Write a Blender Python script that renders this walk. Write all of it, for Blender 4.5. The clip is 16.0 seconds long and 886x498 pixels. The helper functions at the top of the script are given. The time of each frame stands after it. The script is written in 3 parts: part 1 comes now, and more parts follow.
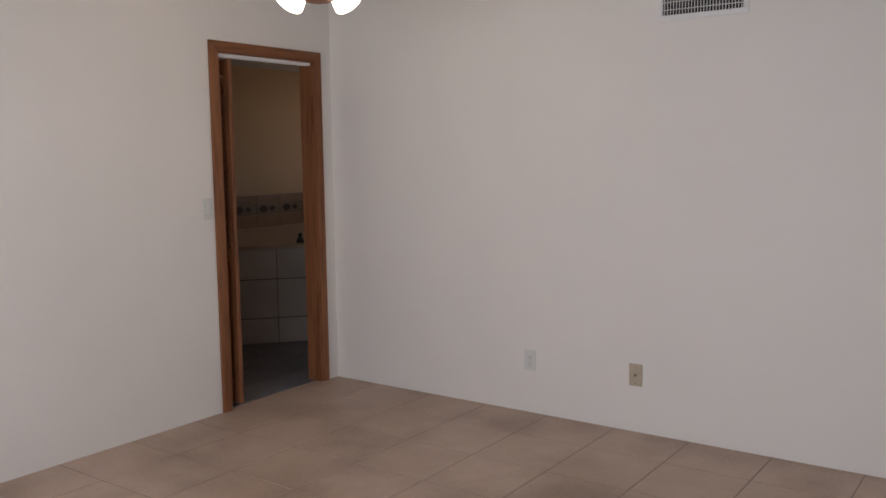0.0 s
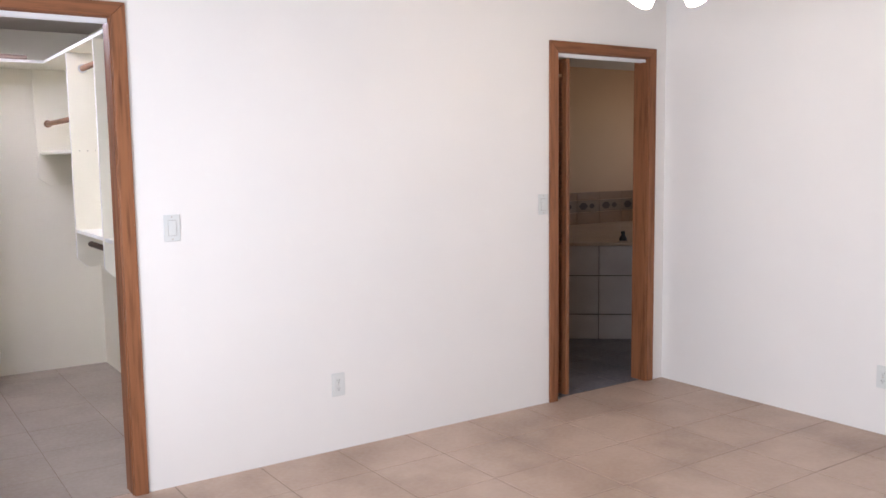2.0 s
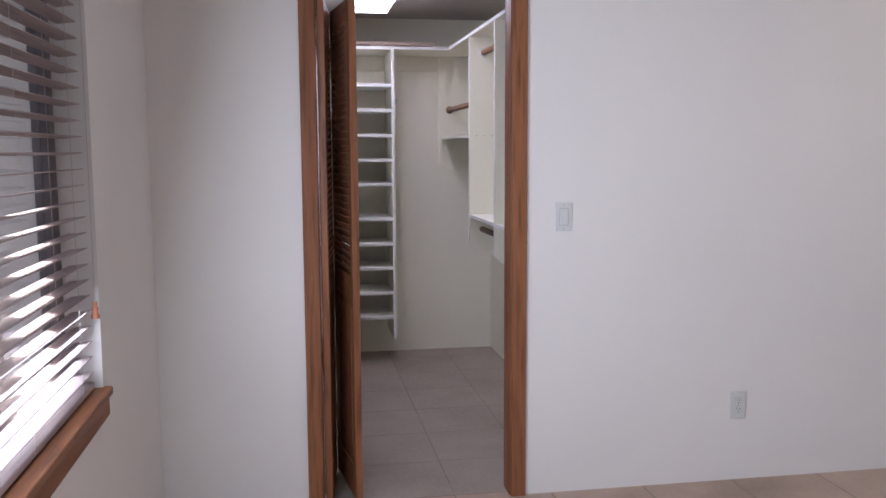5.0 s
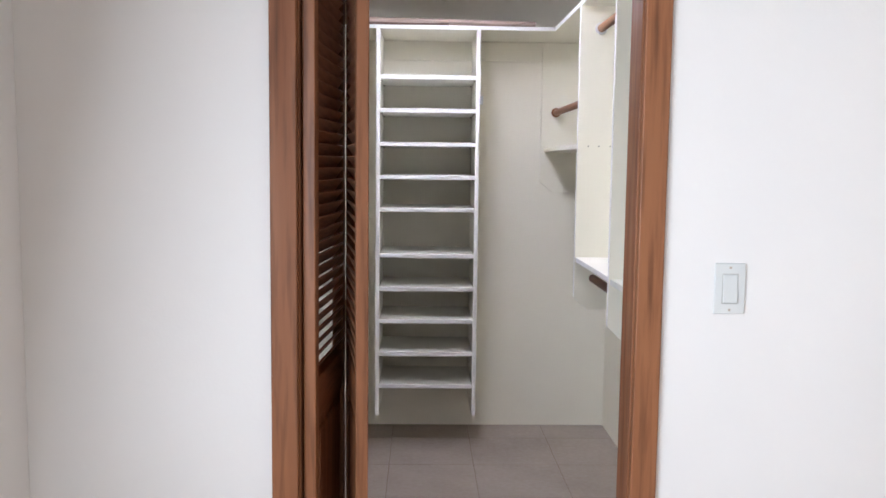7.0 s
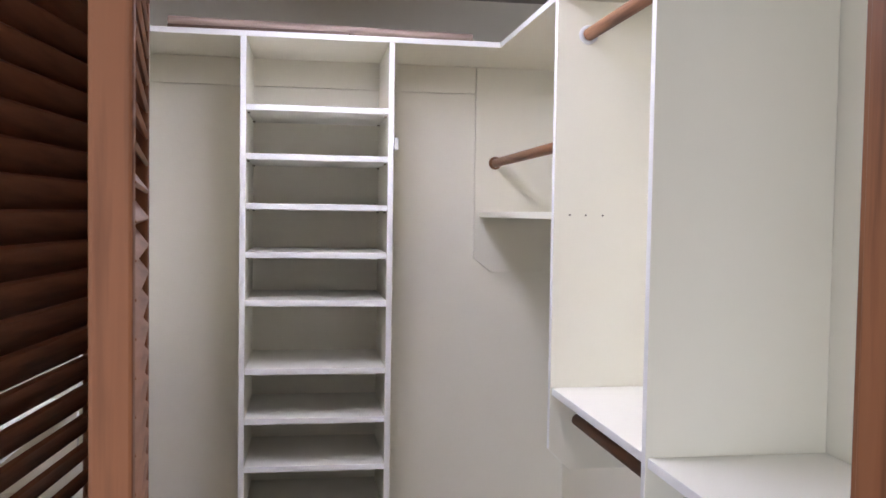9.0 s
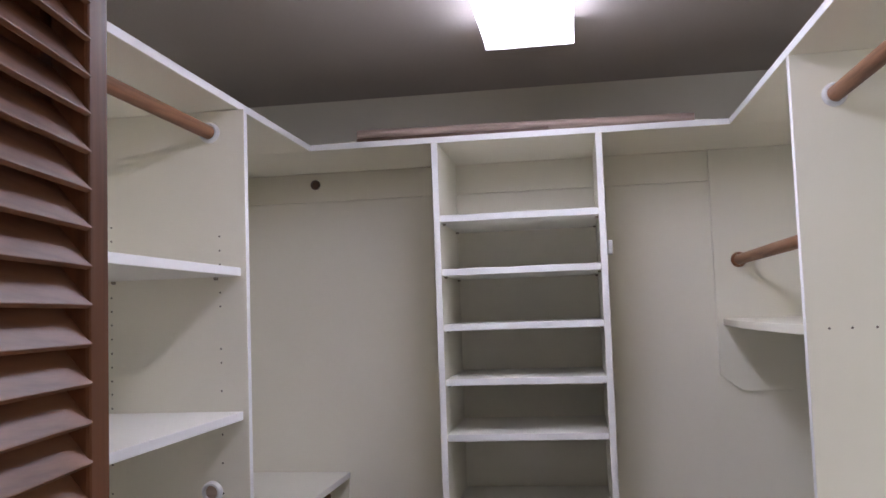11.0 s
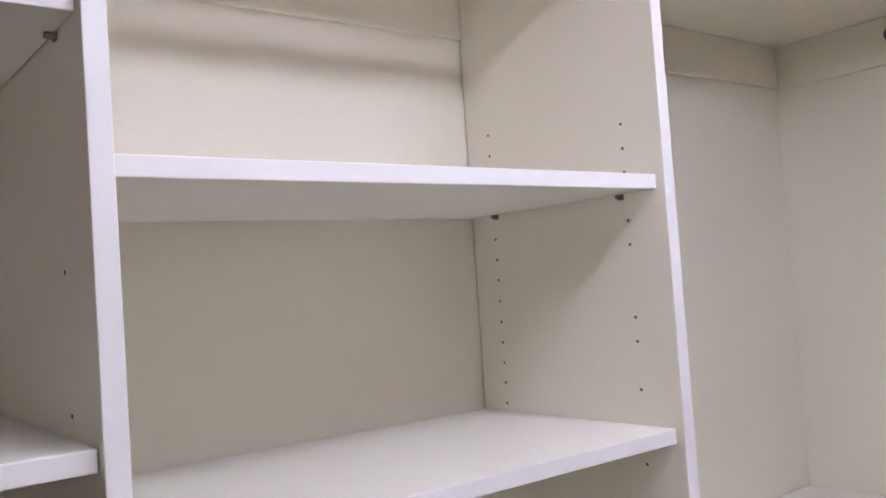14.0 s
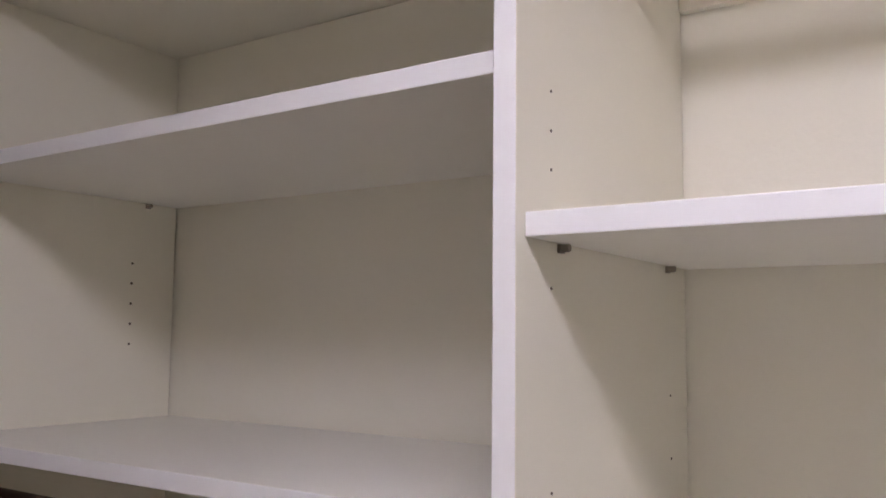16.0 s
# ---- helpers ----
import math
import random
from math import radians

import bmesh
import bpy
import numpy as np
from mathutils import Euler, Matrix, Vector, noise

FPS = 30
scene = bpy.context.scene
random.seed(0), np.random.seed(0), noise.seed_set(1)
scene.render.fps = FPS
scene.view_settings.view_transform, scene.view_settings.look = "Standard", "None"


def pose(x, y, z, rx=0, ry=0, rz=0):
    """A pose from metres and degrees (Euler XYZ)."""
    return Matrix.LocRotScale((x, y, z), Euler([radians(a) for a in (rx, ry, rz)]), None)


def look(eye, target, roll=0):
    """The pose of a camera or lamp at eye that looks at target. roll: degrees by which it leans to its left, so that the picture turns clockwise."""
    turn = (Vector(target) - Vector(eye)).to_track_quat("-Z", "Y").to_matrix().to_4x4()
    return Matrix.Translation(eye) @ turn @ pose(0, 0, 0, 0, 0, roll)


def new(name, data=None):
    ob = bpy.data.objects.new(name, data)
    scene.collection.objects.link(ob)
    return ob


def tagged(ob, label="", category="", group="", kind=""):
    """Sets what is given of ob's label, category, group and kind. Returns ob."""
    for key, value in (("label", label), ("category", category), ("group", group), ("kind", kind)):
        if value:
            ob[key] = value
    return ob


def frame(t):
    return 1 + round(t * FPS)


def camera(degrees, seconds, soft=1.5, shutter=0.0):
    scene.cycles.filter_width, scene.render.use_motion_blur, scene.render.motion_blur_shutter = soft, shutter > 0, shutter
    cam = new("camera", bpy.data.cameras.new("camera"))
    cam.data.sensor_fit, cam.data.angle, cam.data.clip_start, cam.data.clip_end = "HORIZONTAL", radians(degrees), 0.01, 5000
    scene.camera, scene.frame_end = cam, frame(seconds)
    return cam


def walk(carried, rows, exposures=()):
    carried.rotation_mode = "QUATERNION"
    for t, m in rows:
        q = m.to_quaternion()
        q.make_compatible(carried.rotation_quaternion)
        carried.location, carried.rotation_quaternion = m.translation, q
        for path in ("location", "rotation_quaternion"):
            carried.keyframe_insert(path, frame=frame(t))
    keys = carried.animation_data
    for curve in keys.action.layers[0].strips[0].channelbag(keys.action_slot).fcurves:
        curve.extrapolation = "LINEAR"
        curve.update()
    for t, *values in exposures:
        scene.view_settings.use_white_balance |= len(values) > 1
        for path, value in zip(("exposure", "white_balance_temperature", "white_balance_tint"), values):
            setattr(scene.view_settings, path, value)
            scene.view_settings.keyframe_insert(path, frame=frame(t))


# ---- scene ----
# camera and walk ---------------------------------------------------------
cam = camera(54.3, 16.0, soft=1.6)
PATH = [
    (0, -0.842, -3.852, 1.462, 83.69, 0.75, -54.38),
    (0.5, -0.938, -3.783, 1.450, 84.10, 1.09, -50.33),
    (1, -0.977, -3.743, 1.446, 84.07, 1.06, -45.37),
    (1.5, -0.985, -3.748, 1.444, 84.02, 1.01, -40.36),
    (2, -0.991, -3.761, 1.447, 83.95, 0.74, -34.52),
    (2.5, -1.013, -3.733, 1.442, 83.54, 0.56, -29.70),
    (3, -1.021, -3.739, 1.431, 83.60, 0.79, -24.86),
    (3.5, -1.019, -3.742, 1.434, 83.52, 0.76, -20.52),
    (4, -1.011, -3.732, 1.435, 83.52, 0.80, -15.60),
    (4.5, -0.973, -3.630, 1.413, 82.82, 0.40, -11.44),
    (4.7, -0.950, -3.530, 1.418, 83.13, 0.35, -10.72),
    (7, -0.549, -1.942, 1.434, 84.35, -0.67, -1.44),
    (7.5, -0.563, -1.520, 1.434, 84.61, -1.37, -1.96),
    (8, -0.559, -1.127, 1.446, 85.04, -0.99, -6.92),
    (8.2, -0.557, -0.987, 1.457, 85.64, -1.60, -8.31),
    (10.3, -0.459, -0.318, 1.558, 93.15, 0.26, -8.62),
    (10.5, -0.424, -0.289, 1.549, 94.12, 0.96, -3.12),
    (11, -0.366, -0.224, 1.570, 94.24, 2.01, 8.68),
    (11.5, -0.371, -0.146, 1.577, 93.61, 2.51, 16.88),
    (12, -0.418, -0.039, 1.570, 86.82, 2.09, 20.99),
    (12.5, -0.478, 0.122, 1.522, 77.87, 2.60, 22.15),
    (13, -0.464, 0.308, 1.519, 78.41, 1.70, 29.15),
    (13.5, -0.419, 0.524, 1.540, 84.94, 2.21, 40.23),
    (14, -0.419, 0.794, 1.566, 92.40, 3.98, 52.21),
    (14.5, -0.426, 1.049, 1.554, 94.28, 1.78, 78.89),
    (15, -0.450, 1.206, 1.585, 93.52, 0.01, 96.29),
    (15.5, -0.534, 1.283, 1.593, 95.49, -1.96, 109.47),
    (16, -0.552, 1.341, 1.598, 95.60, -0.60, 123.92),
]
EXPOSURES = [(0, 0.80, 6800, 17), (1, 0.98, 6650, 18), (1.5, 1.7, 6450, 16), (2, 1.88, 6350, 17), (3.5, 1.88, 6300, 18), (4.2, 1.25, 6200, 19),
             (4.7, 1.0, 6100, 20), (7, 1.75, 6200, 12), (8.2, 1.72, 6300, 14), (10.3, 1.15, 6250, 18), (11, 0.95, 6250, 17), (11.5, 1.45, 6200, 16),
             (12, 1.88, 6200, 16), (12.5, 2.0, 6200, 17), (13.5, 1.95, 6250, 19), (14, 1.4, 6300, 19), (14.5, 1.35, 6450, 18), (16, 1.25, 6700, 20)]
walk(cam, [(t, pose(*r)) for t, *r in PATH], EXPOSURES)

# world, sun, large lights --------------------------------------------------
SUN_FROM = Vector((-0.70, 0.96, 0.64)).normalized()
world = bpy.data.worlds.new("sky")
scene.world = world
world.use_nodes = True
wn = world.node_tree.nodes
sky = wn.new("ShaderNodeTexSky")
sky.sky_type = 'NISHITA'
sky.sun_disc = False
sky.sun_elevation = math.asin(SUN_FROM.z)
sky.sun_rotation = math.atan2(SUN_FROM.x, SUN_FROM.y)
world.node_tree.links.new(sky.outputs[0], wn["Background"].inputs[0])
wn["Background"].inputs[1].default_value = 0.12

sun = new("sun", bpy.data.lights.new("sun", 'SUN'))
sun.data.energy, sun.data.angle, sun.data.color = 5.0, radians(0.5), (1.0, 0.95, 0.88)
sun.matrix_world = look(SUN_FROM * 20, (0, 0, 0))


def area_lamp(name, eye, target, sx, sy, watts, colour, spread=math.pi):
    lamp = new(name, bpy.data.lights.new(name, 'AREA'))
    lamp.data.shape, lamp.data.size, lamp.data.size_y = 'RECTANGLE', sx, sy
    lamp.data.energy, lamp.data.color, lamp.data.spread = watts, colour, spread
    lamp.matrix_world = look(eye, target)
    return lamp


# daylight of the sky in the window's opening
area_lamp("window_daylight", (-1.365, -2.44, 1.41), (2.0, -2.44, 0.62), 2.90, 1.22, 35, (0.82, 0.91, 1.0), math.pi)
# and an added warm fill lamp at an opening out of view in the bathroom
area_lamp("bath_fill_lamp", (6.19, 1.4, 1.7), (4.0, 1.4, 1.4), 0.95, 0.75, 1.25, (1.0, 0.84, 0.66))


FAN = Vector((1.89, -1.26, 2.44))
CLOSET_LENS, SHADE_GLOW = 7.6, 4.0

# materials -----------------------------------------------------------------
def material(name, rough=0.5, metal=0.0):
    m = bpy.data.materials.new(name)
    m.use_nodes = True
    b = m.node_tree.nodes["Principled BSDF"]
    b.inputs["Roughness"].default_value, b.inputs["Metallic"].default_value = rough, metal
    return m, m.node_tree.nodes, m.node_tree.links, b


def mixed(nt, links, fac, a, b):
    n = nt.new("ShaderNodeMix")
    n.data_type = 'RGBA'
    links.new(fac, n.inputs[0])
    for i, c in ((6, a), (7, b)):
        if isinstance(c, tuple):
            n.inputs[i].default_value = (*c, 1)
        else:
            links.new(c, n.inputs[i])
    return n.outputs[2]


def noisy(nt, links, scale, detail=4, stretch=(1, 1, 1), rough=0.55, distort=0.0):
    tc, mp, nz = nt.new("ShaderNodeTexCoord"), nt.new("ShaderNodeMapping"), nt.new("ShaderNodeTexNoise")
    mp.inputs["Scale"].default_value = stretch
    nz.inputs["Scale"].default_value, nz.inputs["Detail"].default_value = scale, detail
    nz.inputs["Roughness"].default_value, nz.inputs["Distortion"].default_value = rough, distort
    links.new(tc.outputs["Object"], mp.inputs[0])
    links.new(mp.outputs[0], nz.inputs["Vector"])
    return nz.outputs["Fac"]


def ramp(nt, links, fac, a, b):
    n = nt.new("ShaderNodeMapRange")
    n.inputs[1].default_value, n.inputs[2].default_value = a, b
    links.new(fac, n.inputs[0])
    return n.outputs[0]


def bumpy(nt, links, b, height, strength, distance=0.002):
    n = nt.new("ShaderNodeBump")
    n.inputs["Strength"].default_value, n.inputs["Distance"].default_value = strength, distance
    links.new(height, n.inputs["Height"])
    links.new(n.outputs[0], b.inputs["Normal"])


def painted(name, colour, rough=0.6, grain=180, strength=0.25, vary=0.04, dist=0.001):
    """Paint or melamine with faint large blotches and a fine relief."""
    m, nt, links, b = material(name, rough)
    big = ramp(nt, links, noisy(nt, links, 1.7, 3), 0.3, 0.7)
    dark = tuple(c * (1 - vary) for c in colour)
    links.new(mixed(nt, links, big, dark, colour), b.inputs["Base Color"])
    bumpy(nt, links, b, noisy(nt, links, grain, 3), strength, dist)
    return m


def wooden(name, light, dark, stretch, rough=0.45, scale=9):
    m, nt, links, b = material(name, rough)
    g1 = ramp(nt, links, noisy(nt, links, scale, 6, stretch, 0.6, 0.6), 0.3, 0.72)
    g2 = noisy(nt, links, scale * 6, 4, stretch)
    c = mixed(nt, links, g1, light, dark)
    b.inputs["Specular IOR Level"].default_value = 0.28
    deep = tuple(v * 0.5 for v in dark)
    c = mixed(nt, links, ramp(nt, links, g2, 0.48, 0.80), c, deep)
    links.new(c, b.inputs["Base Color"])
    links.new(ramp(nt, links, g1, -1.2, 2.2), b.inputs["Roughness"])
    bumpy(nt, links, b, g2, 0.25, 0.0006)
    return m


def plain(name, colour, rough=0.5, metal=0.0):
    m, nt, links, b = material(name, rough, metal)
    f = ramp(nt, links, noisy(nt, links, 60, 3), 0.2, 0.8)
    links.new(mixed(nt, links, f, tuple(c * 0.88 for c in colour), colour), b.inputs["Base Color"])
    return m


def glowing(name, colour, strength, base=(0.9, 0.9, 0.88)):
    m, nt, links, b = material(name, 0.3)
    b.inputs["Base Color"].default_value = (*base, 1)
    b.inputs["Emission Color"].default_value = (*colour, 1)
    b.inputs["Emission Strength"].default_value = strength
    return m


def tiled(name, c1, c2, stain, rough=0.4):
    """Ceramic tile: cloudy body colour, darker stains, each tile slightly its own."""
    m, nt, links, b = material(name, rough)
    info = nt.new("ShaderNodeObjectInfo")
    geo, off, nz = nt.new("ShaderNodeNewGeometry"), nt.new("ShaderNodeVectorMath"), nt.new("ShaderNodeTexNoise")
    links.new(geo.outputs["Position"], off.inputs[0])
    links.new(info.outputs["Random"], off.inputs[1])
    nz.inputs["Scale"].default_value, nz.inputs["Detail"].default_value = 5.5, 6
    links.new(off.outputs[0], nz.inputs["Vector"])
    c = mixed(nt, links, ramp(nt, links, nz.outputs["Fac"], 0.3, 0.7), c1, c2)
    nz2 = nt.new("ShaderNodeTexNoise")
    nz2.inputs["Scale"].default_value, nz2.inputs["Detail"].default_value = 1.6, 5
    links.new(geo.outputs["Position"], nz2.inputs["Vector"])
    c = mixed(nt, links, ramp(nt, links, nz2.outputs["Fac"], 0.44, 0.72), c, stain)
    links.new(mixed(nt, links, ramp(nt, links, info.outputs["Random"], -0.6, 2.6), c, c2), b.inputs["Base Color"])
    nz3 = nt.new("ShaderNodeTexNoise")
    nz3.inputs["Scale"].default_value, nz3.inputs["Detail"].default_value = 45, 4
    links.new(geo.outputs["Position"], nz3.inputs["Vector"])
    links.new(ramp(nt, links, nz3.outputs["Fac"], -0.4, 1.6), b.inputs["Roughness"])
    bumpy(nt, links, b, nz3.outputs["Fac"], 0.15, 0.001)
    return m


WALL = painted("wall_paint", (0.80, 0.775, 0.745), 0.75, 90, 0.22, 0.03, 0.0015)
CLOSET_WALL = painted("closet_wall_paint", (0.885, 0.848, 0.728), 0.7, 90, 0.2, 0.04, 0.0015)
CEILING = painted("ceiling_paint", (0.66, 0.65, 0.62), 0.85, 120, 0.4, 0.04, 0.002)
# darker than the bedroom ceiling, standing in for the dim light up there
CLOSET_CEILING = painted("closet_ceiling_dimmed", (0.46, 0.415, 0.375), 0.85, 120, 0.4, 0.05, 0.002)
MELAMINE = painted("white_melamine", (0.885, 0.850, 0.722), 0.42, 300, 0.06, 0.03)
SHELF_WHITE = painted("white_shelf_board", (0.885, 0.865, 0.79), 0.40, 300, 0.06, 0.03)
EDGE = painted("white_edge_band", (0.90, 0.892, 0.88), 0.35, 300, 0.05, 0.02)
PLASTIC = painted("white_plastic", (0.66, 0.67, 0.65), 0.35, 300, 0.03, 0.02)
ALMOND = painted("almond_plastic", (0.46, 0.39, 0.31), 0.4, 300, 0.03, 0.03)
METAL_WHITE = painted("white_enamel", (0.76, 0.76, 0.77), 0.4, 250, 0.05, 0.03)
BATH_WALL = painted("bath_paint", (0.54, 0.36, 0.22), 0.7, 90, 0.2, 0.05)
# blue tint stands in for sky light on shaded stucco
EXTERIOR = painted("stucco", (0.44, 0.46, 0.56), 0.9, 60, 0.6, 0.08, 0.004)
TRIM_Z = wooden("stained_trim_upright", (0.315, 0.130, 0.058), (0.195, 0.073, 0.032), (1, 1, 0.06))
TRIM_X = wooden("stained_trim_level", (0.315, 0.130, 0.058), (0.195, 0.073, 0.032), (0.06, 1, 1))
TRIM_Y = wooden("stained_trim_along", (0.315, 0.130, 0.058), (0.195, 0.073, 0.032), (1, 0.06, 1))
LOUVER = wooden("louver_slat", (0.39, 0.19, 0.105), (0.27, 0.118, 0.062), (1, 0.06, 1))
ROD_Y = wooden("rod_wood_y", (0.34, 0.165, 0.085), (0.20, 0.088, 0.044), (1, 0.05, 1), 0.4, 12)
ROD_X = wooden("rod_wood_x", (0.56, 0.43, 0.36), (0.42, 0.31, 0.25), (0.05, 1, 1), 0.45, 12)
BLIND = wooden("blind_slat", (0.50, 0.41, 0.40), (0.40, 0.32, 0.31), (1, 0.05, 1), 0.4)
TASSEL = wooden("tassel_wood", (0.42, 0.17, 0.09), (0.30, 0.11, 0.06), (1, 1, 0.2))
FAN_WOOD = wooden("fan_wood", (0.34, 0.17, 0.11), (0.22, 0.10, 0.06), (0.08, 1, 1))
TILE = tiled("floor_tile", (0.55, 0.415, 0.33), (0.455, 0.33, 0.255), (0.25, 0.168, 0.12))
# floor tile as in the bedroom, greyed for the closet's cooler light
CLOSET_TILE = tiled("closet_floor_tile", (0.44, 0.375, 0.32), (0.375, 0.315, 0.265), (0.25, 0.20, 0.165))
GROUT = plain("grout", (0.30, 0.235, 0.185), 0.9)
DARK_GROUT = plain("dark_grout", (0.09, 0.075, 0.065), 0.9)
MOTIF = plain("dark_brown_motif", (0.055, 0.038, 0.03), 0.4)
SEAM = plain("switch_seam", (0.50, 0.49, 0.46), 0.6)
SLATE = tiled("slate_tile", (0.24, 0.23, 0.25), (0.13, 0.125, 0.145), (0.07, 0.072, 0.085), 0.35)
BATH_TILE = tiled("bath_tile", (0.45, 0.40, 0.375), (0.38, 0.335, 0.31), (0.30, 0.25, 0.225), 0.3)
BAND_TILE = tiled("band_tile", (0.30, 0.22, 0.15), (0.20, 0.15, 0.11), (0.10, 0.075, 0.06), 0.35)
TAN_TILE = tiled("tan_tile", (0.31, 0.20, 0.13), (0.25, 0.16, 0.10), (0.20, 0.125, 0.075), 0.35)
DECK_TILE = tiled("deck_tile", (0.44, 0.33, 0.235), (0.38, 0.28, 0.195), (0.30, 0.215, 0.145), 0.35)
# near-black stands in for the shade inside slots and the vent
DARK = plain("dark_gap", (0.02, 0.018, 0.016), 0.8)
HOLE = plain("drilled_hole", (0.17, 0.145, 0.115), 0.9)
PIN = plain("shelf_pin_metal", (0.36, 0.32, 0.26), 0.35, 0.7)
STEEL = plain("zinc_steel", (0.62, 0.62, 0.62), 0.35, 1.0)
BRASS = plain("antique_brass", (0.30, 0.22, 0.12), 0.35, 1.0)
BLACK = plain("black_plastic", (0.02, 0.02, 0.022), 0.4)
SOCKET_WOOD = plain("dark_wood_socket", (0.12, 0.065, 0.04), 0.5)
CORD = plain("blind_cord", (0.55, 0.5, 0.47), 0.8)
GRAVEL = painted("desert_gravel", (0.30, 0.26, 0.22), 0.95, 40, 0.8, 0.25, 0.01)
ROD_D = wooden("dark_rod_wood", (0.145, 0.062, 0.032), (0.085, 0.034, 0.018), (1, 0.05, 1), 0.4, 12)
FRAME_PALE = plain("pale_window_frame", (0.66, 0.58, 0.58), 0.45)
# outer frame's shade put into its colour; the mullions have the real one
FRAME_SHADED = plain("shaded_window_frame", (0.17, 0.145, 0.15), 0.45)
LENS = glowing("lamp_lens", (0.85, 0.862, 1.0), CLOSET_LENS)
SHADE = glowing("frosted_shade", (1.0, 0.86, 0.66), SHADE_GLOW)
GLASS, gnt, glinks, gb = material("window_glass", 0.02)
gb.inputs["Transmission Weight"].default_value, gb.inputs["IOR"].default_value = 1.0, 1.45

# mesh helpers ----------------------------------------------------------------
ORIGIN = {}


def thing(name, base, label, category, group="", kind=""):
    ob = new(name)
    ob.empty_display_size = 0.05
    ob.location = base
    ORIGIN[ob] = Vector(base)
    return tagged(ob, label, category, group, kind)


def part(name, bm, mat, parent=None, label="", smooth=False):
    """Links a bmesh, given in world metres, as one mesh object under a thing or a part."""
    mesh = bpy.data.meshes.new(name)
    if parent is not None:
        bmesh.ops.translate(bm, verts=bm.verts, vec=-ORIGIN[parent])
    bm.to_mesh(mesh)
    bm.free()
    mesh.materials.append(mat)
    if smooth:
        mesh.shade_smooth()
        mesh.set_sharp_from_angle(angle=radians(40))
    ob = new(name, mesh)
    if parent is not None:
        ob.parent = parent
        ORIGIN[ob] = ORIGIN[parent]
    if label:
        tagged(ob, label)
    return ob


def setting(name, bm, mat, label, category):
    return tagged(part(name, bm, mat), label, category, kind="structure")


def add_box(bm, x0, x1, y0, y1, z0, z1, bevel=0.0):
    vs = [bm.verts.new((x, y, z)) for z in (z0, z1) for x, y in ((x0, y0), (x1, y0), (x1, y1), (x0, y1))]
    fs = [bm.faces.new([vs[i] for i in q]) for q in ((3, 2, 1, 0), (4, 5, 6, 7), (0, 1, 5, 4), (1, 2, 6, 5), (2, 3, 7, 6), (3, 0, 4, 7))]
    if bevel:
        es = list({e for f in fs for e in f.edges})
        bmesh.ops.bevel(bm, geom=es, offset=bevel, segments=2, affect='EDGES', profile=0.5)
    return bm


def box(x0, x1, y0, y1, z0, z1, bevel=0.0):
    return add_box(bmesh.new(), x0, x1, y0, y1, z0, z1, bevel)


def boxes(rows, bevel=0.0):
    bm = bmesh.new()
    for r in rows:
        add_box(bm, *r, bevel)
    return bm


def add_rod(bm, a, b, r1, r2=None, n=20):
    a, b = Vector(a), Vector(b)
    d = b - a
    made = bmesh.ops.create_cone(bm, cap_ends=True, segments=n, radius1=r1, radius2=r1 if r2 is None else r2, depth=d.length)
    m = Matrix.Translation((a + b) / 2) @ d.to_track_quat('Z', 'Y').to_matrix().to_4x4()
    bmesh.ops.transform(bm, matrix=m, verts=made["verts"])
    return bm


def rod(a, b, r1, r2=None, n=20):
    return add_rod(bmesh.new(), a, b, r1, r2, n)


def lathe(profile, m, n=24):
    """A turned shape from rows of (radius, height), placed by the matrix m."""
    bm = bmesh.new()
    rings = []
    for r, z in profile:
        rings.append([bm.verts.new((r * math.cos(2 * math.pi * k / n), r * math.sin(2 * math.pi * k / n), z)) for k in range(n)])
    for a, b in zip(rings, rings[1:]):
        for k in range(n):
            bm.faces.new((a[k], a[(k + 1) % n], b[(k + 1) % n], b[k]))
    bmesh.ops.transform(bm, matrix=m, verts=bm.verts)
    return bm


def prism(outline, axis, lo, hi, bevel=0.0):
    """A flat outline pushed along an axis: 'x' takes (y, z) pairs, 'y' takes (x, z), 'z' takes (x, y)."""
    bm = bmesh.new()

    def place(p, w):
        return {'x': (w, *p), 'y': (p[0], w, p[1]), 'z': (*p, w)}[axis]
    lows, highs = [bm.verts.new(place(p, lo)) for p in outline], [bm.verts.new(place(p, hi)) for p in outline]
    bm.faces.new(lows)
    bm.faces.new(highs[::-1])
    n = len(outline)
    for k in range(n):
        bm.faces.new((lows[k], lows[(k + 1) % n], highs[(k + 1) % n], highs[k]))
    bmesh.ops.recalc_face_normals(bm, faces=bm.faces)
    if bevel:
        bmesh.ops.bevel(bm, geom=list(bm.edges), offset=bevel, segments=2, affect='EDGES', profile=0.5)
    return bm


# large structure ---------------------------------------------------------------
XW, XR = -1.44, 3.306            # bedroom's window wall and far wall
CL, CR, CB = -1.534, 0.468, 2.710  # closet's inner faces
WT = 0.10                        # thickness of the wall with the two doors
YS = -5.6                        # wall behind
D1, D2 = (-0.82, -0.062), (2.395, 3.143)
HEAD = 2.035
WY0, WY1, WZ0, WZ1 = -3.95, -0.92, 0.778, 2.06

